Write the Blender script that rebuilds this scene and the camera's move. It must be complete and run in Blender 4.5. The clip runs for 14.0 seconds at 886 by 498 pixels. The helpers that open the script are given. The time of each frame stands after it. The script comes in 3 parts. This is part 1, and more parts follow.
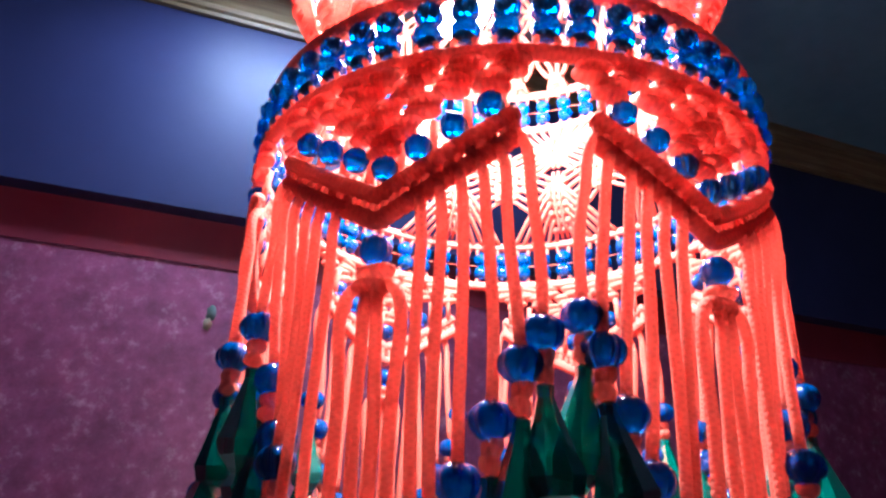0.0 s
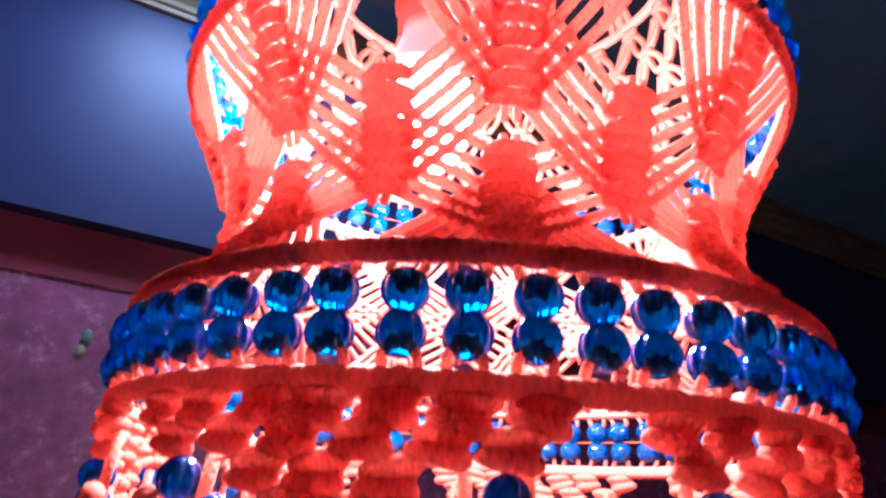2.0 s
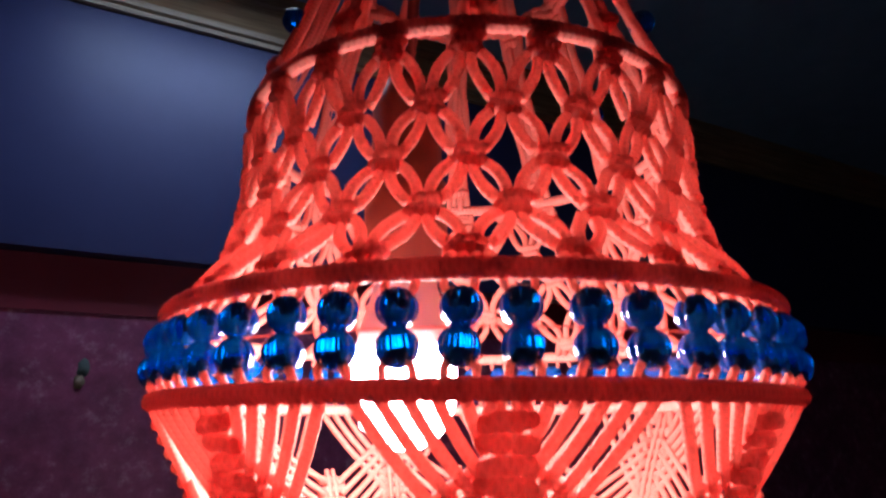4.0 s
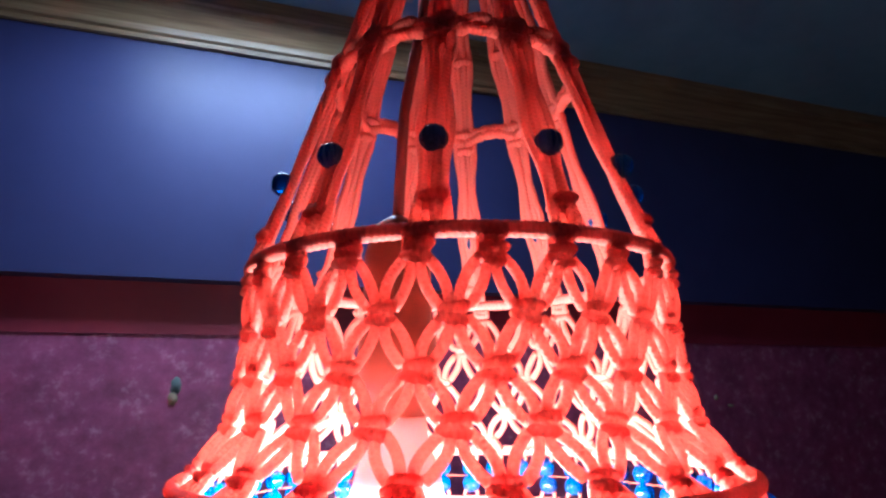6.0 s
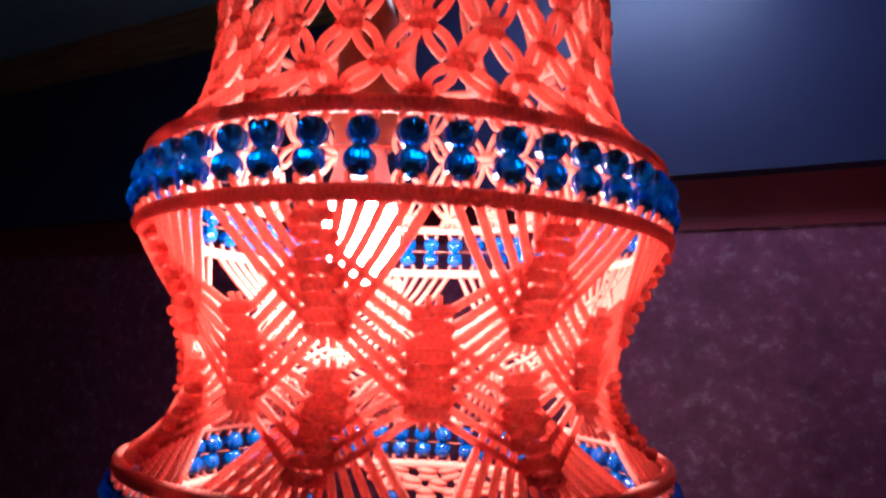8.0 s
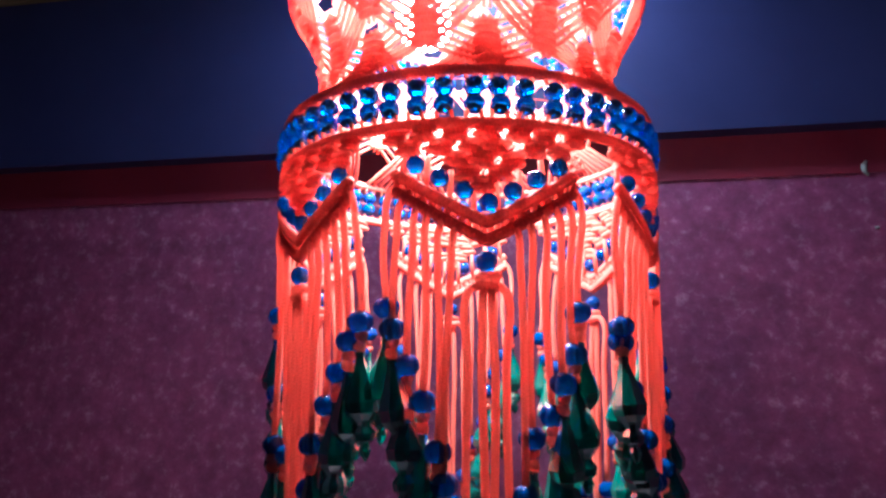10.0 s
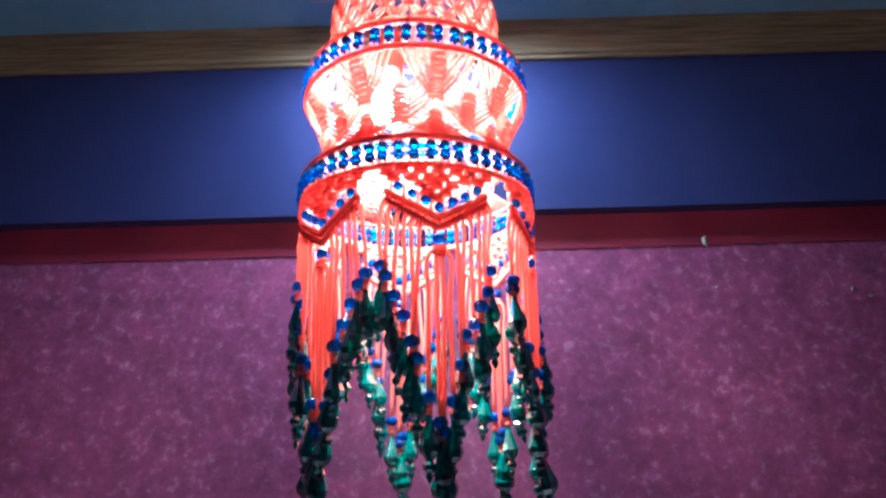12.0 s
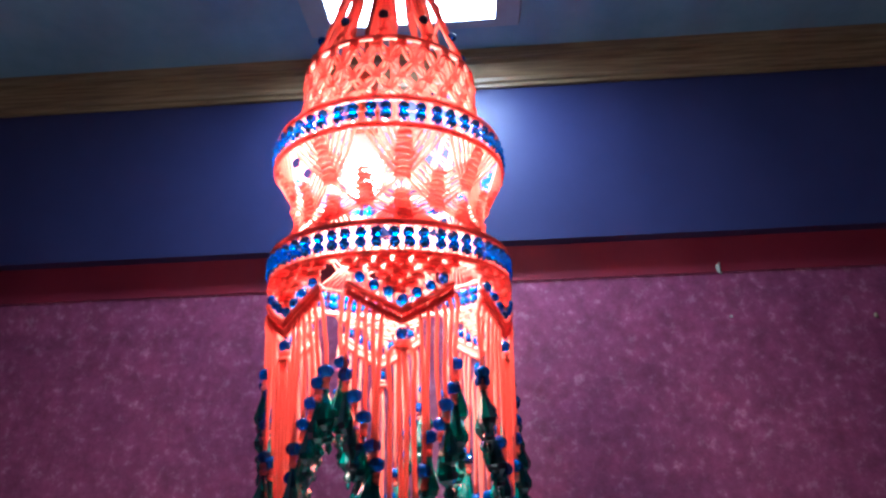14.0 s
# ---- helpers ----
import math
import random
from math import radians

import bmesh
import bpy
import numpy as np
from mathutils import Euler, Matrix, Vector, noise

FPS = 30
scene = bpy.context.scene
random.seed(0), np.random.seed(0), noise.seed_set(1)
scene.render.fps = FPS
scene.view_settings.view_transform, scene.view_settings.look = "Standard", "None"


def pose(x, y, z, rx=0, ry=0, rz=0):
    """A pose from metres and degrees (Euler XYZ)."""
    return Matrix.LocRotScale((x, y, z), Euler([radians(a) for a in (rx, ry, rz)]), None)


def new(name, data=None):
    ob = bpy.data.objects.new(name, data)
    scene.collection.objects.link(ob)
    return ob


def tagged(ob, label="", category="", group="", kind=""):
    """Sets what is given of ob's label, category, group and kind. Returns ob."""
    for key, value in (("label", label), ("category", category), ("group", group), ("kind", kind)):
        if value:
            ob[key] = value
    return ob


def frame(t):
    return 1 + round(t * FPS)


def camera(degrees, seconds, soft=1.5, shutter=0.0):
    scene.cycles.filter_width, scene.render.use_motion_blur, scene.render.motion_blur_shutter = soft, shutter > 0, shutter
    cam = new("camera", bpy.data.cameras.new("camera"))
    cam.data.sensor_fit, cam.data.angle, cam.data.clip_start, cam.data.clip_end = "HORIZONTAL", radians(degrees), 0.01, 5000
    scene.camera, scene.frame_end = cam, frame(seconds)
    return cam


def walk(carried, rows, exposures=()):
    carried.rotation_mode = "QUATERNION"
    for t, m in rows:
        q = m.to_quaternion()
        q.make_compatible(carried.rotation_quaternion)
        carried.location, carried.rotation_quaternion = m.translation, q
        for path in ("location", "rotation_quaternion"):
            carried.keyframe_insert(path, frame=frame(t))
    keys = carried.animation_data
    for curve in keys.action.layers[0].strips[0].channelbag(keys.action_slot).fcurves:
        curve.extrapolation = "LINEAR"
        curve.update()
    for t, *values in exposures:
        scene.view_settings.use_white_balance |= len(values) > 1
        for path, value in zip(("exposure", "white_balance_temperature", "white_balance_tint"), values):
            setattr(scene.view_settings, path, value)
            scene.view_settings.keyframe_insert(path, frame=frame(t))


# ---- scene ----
cam = camera(69.07, 14.0, soft=2.4, shutter=0.3)
# seconds, place, yaw, pitch, roll
PATH = [
    (0.0, -0.1323, -0.2914, 1.6765, -19.67, 22.74, -2.36),
    (0.5, -0.1305, -0.2701, 1.7112, -20.87, 22.33, -2.54),
    (1.0, -0.0910, -0.2414, 1.7566, -20.19, 23.42, -3.31),
    (1.5, -0.1047, -0.2266, 1.7856, -23.27, 23.27, -4.10),
    (2.0, -0.1354, -0.2306, 1.8099, -28.80, 22.21, -3.85),
    (2.5, -0.1383, -0.2340, 1.8558, -29.87, 19.63, -1.76),
    (3.0, -0.1323, -0.2326, 1.8884, -28.75, 18.00, -1.64),
    (3.5, -0.1325, -0.2429, 1.9163, -27.47, 17.17, -1.61),
    (4.0, -0.1489, -0.2545, 1.9606, -28.00, 15.28, 0.34),
    (6.3, -0.1029, -0.3013, 2.0358, -16.03, 11.99, 1.22),
    (6.5, -0.0709, -0.3026, 2.0235, -12.29, 11.07, 1.19),
    (7.0, 0.0282, -0.3205, 1.9922, -2.44, 10.26, -0.68),
    (7.5, 0.1081, -0.3216, 1.9667, 13.00, 8.94, -2.69),
    (8.0, 0.1646, -0.2958, 1.9214, 25.74, 8.10, -1.88),
    (8.5, 0.1638, -0.2934, 1.8720, 24.04, 9.32, -2.52),
    (9.0, 0.1216, -0.3134, 1.8070, 18.60, 9.28, -1.80),
    (11.5, 0.0375, -0.6637, 1.5898, 2.04, 16.55, 1.11),
    (12.0, 0.0350, -0.6849, 1.5603, 0.96, 18.72, 1.36),
    (12.5, 0.0451, -0.7252, 1.5588, 0.94, 19.42, 1.82),
    (13.0, 0.0508, -0.7655, 1.5730, 1.27, 21.31, 2.29),
    (13.5, 0.0543, -0.7399, 1.5978, 1.50, 18.60, 1.78),
    (14.0, 0.0930, -0.6838, 1.6413, 3.43, 19.29, 1.72),
]
# seconds, stops, kelvin, tint
EXPOSURES = [(0.0, 0.55, 5300, 9), (0.5, 0.15, 5250, 10), (1.1, -0.22, 5200, 9), (1.6, 0.0, 5100, 9), (2.3, -0.1, 5000, 9), (2.5, -0.68, 5050, 8), (2.7, -1.2, 5500, 7), (3.0, -1.8, 5800, 14), (3.5, -1.85, 5700, 15), (4.0, -1.65, 5500, 15), (6.3, 0.15, 5200, 8), (7.0, -0.8, 5700, 11), (7.5, -0.9, 6100, 9), (8.0, -0.95, 5500, 13),
             (8.3, -1.3, 5900, 0), (8.6, -1.43, 5900, 4), (9.0, -1.12, 5550, 15), (11.3, 2.0, 5100, 5), (12.0, 1.5, 4950, 4), (13.0, 1.5, 4850, 5), (14.0, 1.2, 5350, 8)]

walk(cam, [(t, pose(x, y, z, 90 + p, r, w)) for t, x, y, z, w, p, r in PATH], EXPOSURES)

# ---------------------------------------------------------------- world
world = bpy.data.worlds.new("world")
scene.world = world
world.use_nodes = True
world.node_tree.nodes["Background"].inputs["Color"].default_value = (0.02, 0.02, 0.03, 1)
world.node_tree.nodes["Background"].inputs["Strength"].default_value = 0.05

PANEL_GLOW = 42.0
BULB_GLOW = 780.0

# levels in metres above the floor
CEIL = 2.905
WALL_Y = 1.150
BEAM_Z = 2.280
BEAM_OUT = 0.055
TRIM_Z = 2.797


# ---------------------------------------------------------------- materials
def material(name, base, rough=0.6, metal=0.0):
    m = bpy.data.materials.new(name)
    m.use_nodes = True
    b = m.node_tree.nodes["Principled BSDF"]
    b.inputs["Base Color"].default_value = (*base, 1)
    b.inputs["Roughness"].default_value = rough
    b.inputs["Metallic"].default_value = metal
    return m, m.node_tree.nodes, m.node_tree.links, b


def ramp(nodes, stops):
    r = nodes.new("ShaderNodeValToRGB")
    while len(r.color_ramp.elements) < len(stops):
        r.color_ramp.elements.new(0.5)
    for e, (p, c) in zip(r.color_ramp.elements, stops):
        e.position, e.color = p, (*c, 1)
    return r


def noise_node(nodes, links, scale, detail=4, rough=0.6, space="Object"):
    c = nodes.new("ShaderNodeTexCoord")
    n = nodes.new("ShaderNodeTexNoise")
    n.inputs["Scale"].default_value = scale
    n.inputs["Detail"].default_value = detail
    n.inputs["Roughness"].default_value = rough
    links.new(c.outputs[space], n.inputs["Vector"])
    return n


def cord_material(name, base, through_colour, mix, pitch, relief):
    """Braided cord: dyed fibre that lets some light through, with a fine plait along its length, its grooves shaded in
    the colour.
    """
    m, N, L, b = material(name, base, 0.75)
    b.inputs["Specular IOR Level"].default_value = 0.2
    uv = N.new("ShaderNodeUVMap")
    sep = N.new("ShaderNodeSeparateXYZ")
    L.new(uv.outputs["UV"], sep.inputs[0])

    def mathn(op, a, b_):
        n = N.new("ShaderNodeMath")
        n.operation = op
        for i, v in enumerate((a, b_)):
            if isinstance(v, (int, float)):
                n.inputs[i].default_value = v
            else:
                L.new(v, n.inputs[i])
        return n.outputs[0]

    along = mathn("MULTIPLY", sep.outputs[0], 6.2832 / pitch)
    around = mathn("MULTIPLY", sep.outputs[1], 6.2832 * 3)
    s1 = mathn("SINE", mathn("ADD", along, around), 0)
    s2 = mathn("SINE", mathn("SUBTRACT", along, around), 0)
    plait = mathn("MAXIMUM", s1, s2)
    bump = N.new("ShaderNodeBump")
    bump.inputs["Strength"].default_value = relief
    bump.inputs["Distance"].default_value = 0.0007
    L.new(plait, bump.inputs["Height"])
    fuzz = noise_node(N, L, 300, 3)
    info = N.new("ShaderNodeObjectInfo")
    # random tone per fibre and cord, plus groove shade painted in from the plait
    jit_shade = mathn("ADD", mathn("ADD", mathn("MULTIPLY", fuzz.outputs["Fac"], 0.45), mathn("MULTIPLY", info.outputs["Random"], 0.25)), mathn("MULTIPLY", plait, 0.16))
    dark = tuple(c * 0.82 for c in base)
    lite = tuple(min(1, c * 1.1) for c in base)
    r = ramp(N, [(0.25, dark), (0.75, lite)])
    L.new(jit_shade, r.inputs["Fac"])
    L.new(r.outputs["Color"], b.inputs["Base Color"])
    L.new(bump.outputs["Normal"], b.inputs["Normal"])
    t = N.new("ShaderNodeBsdfTranslucent")
    tr = ramp(N, [(0.1, tuple(c * 0.85 for c in through_colour)), (0.75, through_colour)])
    L.new(jit_shade, tr.inputs["Fac"])
    L.new(tr.outputs["Color"], t.inputs["Color"])
    L.new(bump.outputs["Normal"], t.inputs["Normal"])
    mx = N.new("ShaderNodeMixShader")
    mx.inputs[0].default_value = mix
    out = N["Material Output"]
    L.new(b.outputs[0], mx.inputs[1])
    L.new(t.outputs[0], mx.inputs[2])
    L.new(mx.outputs[0], out.inputs["Surface"])
    return m


CORD = cord_material("red_cord", (0.84, 0.25, 0.19), (0.97, 0.35, 0.285), 0.57, 0.0024, 0.35)
WRAP = cord_material("wrapped_cord", (0.76, 0.21, 0.165), (0.92, 0.24, 0.19), 0.24, 0.0026, 0.3)
HITCHED = cord_material("hitched_cord", (0.78, 0.21, 0.165), (0.94, 0.27, 0.21), 0.36, 0.0026, 0.3)


def glassy(name, colour, rough, trans):
    m, N, L, b = material(name, colour, rough)
    b.inputs["Transmission Weight"].default_value = trans
    b.inputs["IOR"].default_value = 1.5
    n = noise_node(N, L, 60, 2)
    r = ramp(N, [(0.3, tuple(c * 0.75 for c in colour)), (0.7, colour)])
    L.new(n.outputs["Fac"], r.inputs["Fac"])
    L.new(r.outputs["Color"], b.inputs["Base Color"])
    return m


BLUE = glassy("blue_acrylic", (0.003, 0.14, 0.64), 0.08, 0.74)
GREEN = glassy("green_acrylic", (0.004, 0.26, 0.21), 0.10, 0.62)

# mottled plum wall paint
WALL, N, L, b = material("plum_wall_paint", (0.3, 0.1, 0.18), 0.55)
n1 = noise_node(N, L, 38, 6, 0.7)
n2 = noise_node(N, L, 13, 5, 0.65)
r1 = ramp(N, [(0.35, (0.33, 0.06, 0.16)), (0.55, (0.41, 0.092, 0.21)), (0.70, (0.62, 0.26, 0.38))])
L.new(n1.outputs["Fac"], r1.inputs["Fac"])
r2 = ramp(N, [(0.34, (0.62, 0.62, 0.64)), (0.62, (1, 1, 1))])
L.new(n2.outputs["Fac"], r2.inputs["Fac"])
mm = N.new("ShaderNodeMix")
mm.data_type, mm.blend_type = "RGBA", "MULTIPLY"
mm.inputs["Factor"].default_value = 1
L.new(r1.outputs["Color"], mm.inputs["A"])
L.new(r2.outputs["Color"], mm.inputs["B"])
L.new(mm.outputs["Result"], b.inputs["Base Color"])
bp = N.new("ShaderNodeBump")
bp.inputs["Strength"].default_value, bp.inputs["Distance"].default_value = 0.25, 0.002
L.new(n1.outputs["Fac"], bp.inputs["Height"])
L.new(bp.outputs["Normal"], b.inputs["Normal"])


def painted(name, a, c, rough, scale):
    m, N, L, b = material(name, a, rough)
    n = noise_node(N, L, scale, 5)
    r = ramp(N, [(0.3, a), (0.7, c)])
    L.new(n.outputs["Fac"], r.inputs["Fac"])
    L.new(r.outputs["Color"], b.inputs["Base Color"])
    bp = N.new("ShaderNodeBump")
    bp.inputs["Strength"].default_value, bp.inputs["Distance"].default_value = 0.15, 0.002
    L.new(n.outputs["Fac"], bp.inputs["Height"])
    L.new(bp.outputs["Normal"], b.inputs["Normal"])
    return m


BEAM = painted("blue_violet_paint", (0.034, 0.037, 0.125), (0.042, 0.046, 0.147), 0.45, 6)
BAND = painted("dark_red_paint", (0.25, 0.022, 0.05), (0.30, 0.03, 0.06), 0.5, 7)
CEILING = painted("blue_grey_distemper", (0.22, 0.39, 0.54), (0.27, 0.45, 0.60), 0.8, 14)
FLOOR = painted("grey_floor", (0.22, 0.21, 0.2), (0.3, 0.28, 0.27), 0.4, 8)
FRAME = painted("lamp_frame_grey", (0.36, 0.40, 0.46), (0.42, 0.46, 0.52), 0.5, 20)
WHITE = painted("chipped_plaster", (0.42, 0.45, 0.40), (0.6, 0.62, 0.56), 0.8, 60)
PLASTIC = painted("white_plastic", (0.78, 0.78, 0.76), (0.82, 0.82, 0.80), 0.4, 30)
GREENISH = painted("grey_green_scrape", (0.10, 0.13, 0.13), (0.17, 0.20, 0.19), 0.8, 60)
TAN = painted("bare_plaster", (0.25, 0.19, 0.13), (0.36, 0.28, 0.20), 0.85, 60)
BROWN = painted("brown_bakelite", (0.16, 0.045, 0.02), (0.2, 0.06, 0.03), 0.35, 30)
CABLE = painted("dark_flex", (0.12, 0.03, 0.025), (0.16, 0.04, 0.03), 0.5, 40)

# golden wood cornice, grain along x
WOOD, N, L, b = material("golden_wood", (0.3, 0.2, 0.1), 0.38)
tc = N.new("ShaderNodeTexCoord")
mp = N.new("ShaderNodeMapping")
mp.inputs["Scale"].default_value = (2, 40, 40)
L.new(tc.outputs["Object"], mp.inputs["Vector"])
nz = N.new("ShaderNodeTexNoise")
nz.inputs["Scale"].default_value, nz.inputs["Detail"].default_value = 3, 6
L.new(mp.outputs["Vector"], nz.inputs["Vector"])
rw = ramp(N, [(0.3, (0.19, 0.12, 0.065)), (0.55, (0.31, 0.21, 0.11)), (0.75, (0.42, 0.30, 0.17))])
L.new(nz.outputs["Fac"], rw.inputs["Fac"])
L.new(rw.outputs["Color"], b.inputs["Base Color"])


def glowing(name, colour, strength):
    m = bpy.data.materials.new(name)
    m.use_nodes = True
    b = m.node_tree.nodes["Principled BSDF"]
    b.inputs["Base Color"].default_value = (0.8, 0.8, 0.8, 1)
    b.inputs["Emission Color"].default_value = (*colour, 1)
    b.inputs["Emission Strength"].default_value = strength
    return m


PANEL = glowing("panel_diffuser", (0.72, 0.86, 1.0), PANEL_GLOW)
BULB = glowing("lit_bulb", (1.0, 0.86, 0.72), BULB_GLOW)


# ---------------------------------------------------------------- mesh helpers
class Geo:
    """Collects vertices, faces and UVs, then makes one mesh."""

    def __init__(self):
        self.v, self.f, self.uv = [], [], []

    def add(self, verts, faces, uvs=None):
        o = len(self.v)
        self.v += [tuple(p) for p in verts]
        for k, f in enumerate(faces):
            self.f.append(tuple(o + i for i in f))
            self.uv += uvs[k] if uvs else [(0, 0)] * len(f)
        return self

    def mesh(self, name, mat, smooth=True):
        me = bpy.data.meshes.new(name)
        me.from_pydata(self.v, [], self.f)
        layer = me.uv_layers.new(name="UVMap")
        layer.data.foreach_set("uv", np.array(self.uv, dtype=np.float32).ravel())
        me.polygons.foreach_set("use_smooth", [smooth] * len(me.polygons))
        me.materials.append(mat)
        me.update()
        return me


def tube(g, pts, r, n=7, closed=False, caps=True):
    """A round cord through pts; r a number or one per point."""
    P = np.array(pts, float)
    k = len(P)
    R = np.full(k, r) if np.isscalar(r) else np.array(r, float)
    T = np.roll(P, -1, 0) - np.roll(P, 1, 0) if closed else np.gradient(P, axis=0)
    T /= np.linalg.norm(T, axis=1)[:, None] + 1e-12
    up = np.array([0.13, 0.07, 1.0]) if abs(T[0][2]) < 0.9 else np.array([1.0, 0.1, 0.0])
    a = np.cross(T[0], up)
    a /= np.linalg.norm(a)
    length = np.concatenate([[0], np.cumsum(np.linalg.norm(np.diff(P, axis=0), axis=1))])
    ring = np.arange(n) * 2 * np.pi / n
    verts, faces, uvs = [], [], []
    for i in range(k):
        a = a - T[i] * (a @ T[i])
        a /= np.linalg.norm(a) + 1e-12
        c = np.cross(T[i], a)
        verts += list(P[i] + R[i] * (np.cos(ring)[:, None] * a + np.sin(ring)[:, None] * c))
    for i in range(k if closed else k - 1):
        j = (i + 1) % k
        l0, l1 = length[i], length[i + 1] if i + 1 < k else length[-1] + np.linalg.norm(P[0] - P[-1])
        for q in range(n):
            w = (q + 1) % n
            faces.append((i * n + q, i * n + w, j * n + w, j * n + q))
            uvs.append([(l0, q / n), (l0, (q + 1) / n), (l1, (q + 1) / n), (l1, q / n)])
    if caps and not closed:
        faces.append(tuple(range(n))[::-1])
        uvs.append([(0, 0)] * n)
        faces.append(tuple((k - 1) * n + q for q in range(n)))
        uvs.append([(0, 0)] * n)
    g.add(verts, faces, uvs)
    return g


def bezier(p0, p1, p2, n=7):
    t = np.linspace(0, 1, n)[:, None]
    p0, p1, p2 = (np.array(p, float) for p in (p0, p1, p2))
    return (1 - t) ** 2 * p0 + 2 * t * (1 - t) * p1 + t * t * p2


def cyl(deg, r, z):
    """A place on the lantern: degrees round from the front, radius, level."""
    a = radians(deg)
    return np.array([r * math.sin(a), -r * math.cos(a), z])


def lathe(profile, n=12, facet=0.0):
    """A turned shape from (radius, level) pairs."""
    g = Geo()
    v = []
    for i, (r, z) in enumerate(profile):
        for k in range(n):
            a = 2 * math.pi * k / n
            rr = r * (1 - facet * (k % 2))
            v.append((rr * math.cos(a), rr * math.sin(a), z))
    f = []
    m = len(profile)
    for i in range(m - 1):
        for k in range(n):
            f.append((i * n + k, i * n + (k + 1) % n, (i + 1) * n + (k + 1) % n, (i + 1) * n + k))
    f.append(tuple(range(n))[::-1])
    f.append(tuple((m - 1) * n + k for k in range(n)))
    return g.add(v, f)


def box(g, x0, x1, y0, y1, z0, z1):
    v = [(x, y, z) for x in (x0, x1) for y in (y0, y1) for z in (z0, z1)]
    return g.add(v, [(0, 1, 3, 2), (4, 6, 7, 5), (0, 4, 5, 1), (2, 3, 7, 6), (0, 2, 6, 4), (1, 5, 7, 3)])


def put(name, me, parent=None, m=None, label="", kind=""):
    ob = new(name, me)
    if parent is not None:
        ob.parent = parent
    if m is not None:
        ob.matrix_basis = m
    if label or kind:
        tagged(ob, label, kind=kind)
    return ob


# ---------------------------------------------------------------- the room
def structure(name, g, mat, label, category):
    ob = put(name, g.mesh(name, mat, smooth=False))
    return tagged(ob, label, category, kind="structure")


X0, X1, Y0 = -3.6, 4.6, -2.6
structure("wall_north", box(Geo(), X0, X1, WALL_Y, WALL_Y + 0.15, 0, CEIL), WALL, "plum wall with mottled textured paint", "wall")
structure("wall_south", box(Geo(), X0, X1, Y0 - 0.15, Y0, 0, CEIL), WALL, "plain plum wall closing the room", "wall")
structure("wall_west", box(Geo(), X0 - 0.15, X0, Y0, WALL_Y + 0.15, 0, CEIL), WALL, "plain plum side wall of the room", "wall")
structure("wall_east", box(Geo(), X1, X1 + 0.15, Y0, WALL_Y + 0.15, 0, CEIL), WALL, "plain plum side wall of the room", "wall")
structure("floor", box(Geo(), X0 - 0.15, X1 + 0.15, Y0 - 0.15, WALL_Y + 0.15, -0.1, 0), FLOOR, "plain grey floor of the room", "floor")
structure("ceiling", box(Geo(), X0 - 0.15, X1 + 0.15, Y0 - 0.15, WALL_Y + 0.15, CEIL, CEIL + 0.12), CEILING, "blue-grey painted ceiling", "ceiling")
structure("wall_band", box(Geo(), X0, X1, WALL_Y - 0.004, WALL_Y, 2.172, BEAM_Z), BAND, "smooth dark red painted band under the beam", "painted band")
structure("beam", box(Geo(), X0, X1, WALL_Y - BEAM_OUT, WALL_Y, BEAM_Z, CEIL), BEAM, "blue-violet painted beam along the wall top", "beam")


def cornice():
    """Moulded strip between beam and ceiling, its section drawn from the beam out to the ceiling."""
    y = WALL_Y - BEAM_OUT
    prof = [(0, TRIM_Z), (0.012, TRIM_Z), (0.014, TRIM_Z + 0.010), (0.022, TRIM_Z + 0.013), (0.024, TRIM_Z + 0.026), (0.034, TRIM_Z + 0.040),
            (0.050, TRIM_Z + 0.060), (0.053, TRIM_Z + 0.074), (0.064, TRIM_Z + 0.077), (0.066, CEIL), (0, CEIL)]
    g = Geo()
    k = len(prof)
    v = [(x, y - d, z) for x in (X0, X1) for d, z in prof]
    f = [(i, (i + 1) % k, k + (i + 1) % k, k + i) for i in range(k)] + [tuple(range(k))[::-1], tuple(range(k, 2 * k))]
    return g.add(v, f)


structure("trim", cornice(), WOOD, "golden-brown moulded wood cornice under the ceiling", "cornice")


# ---------------------------------------------------------------- ceiling lamp
def ceiling_lamp(x, y, w, d, ow, od):
    lamp = put("ceiling_lamp", None, m=pose(x, y, CEIL))
    tagged(lamp, "rectangular flat ceiling lamp with bright white panel", "ceiling lamp")
    g = Geo()
    h = 0.035
    outer = [(-ow / 2, -od / 2), (ow / 2, -od / 2), (ow / 2, od / 2), (-ow / 2, od / 2)]
    inner = [(-w / 2, -d / 2), (w / 2, -d / 2), (w / 2, d / 2), (-w / 2, d / 2)]
    v = [(a, c, 0) for a, c in outer] + [(a * 0.97, c * 0.94, -h) for a, c in outer] + [(a, c, -h) for a, c in inner] + [(a, c, -h + 0.012) for a, c in inner]
    f = []
    for i in range(4):
        j = (i + 1) % 4
        f += [(i, j, 4 + j, 4 + i), (4 + i, 4 + j, 8 + j, 8 + i), (8 + i, 8 + j, 12 + j, 12 + i)]
    f.append((3, 2, 1, 0))
    g.add(v, f)
    put("frame", g.mesh("lamp_frame", FRAME, False), lamp, label="blue-grey metal lamp frame")
    g = box(Geo(), -w / 2 + 0.001, w / 2 - 0.001, -d / 2 + 0.001, d / 2 - 0.001, -h + 0.008, -h + 0.012)
    put("diffuser", g.mesh("lamp_diffuser", PANEL, False), lamp, label="bright white diffuser")


ceiling_lamp(-0.0475, 0.7775, 0.470, 0.143, 0.625, 0.225)

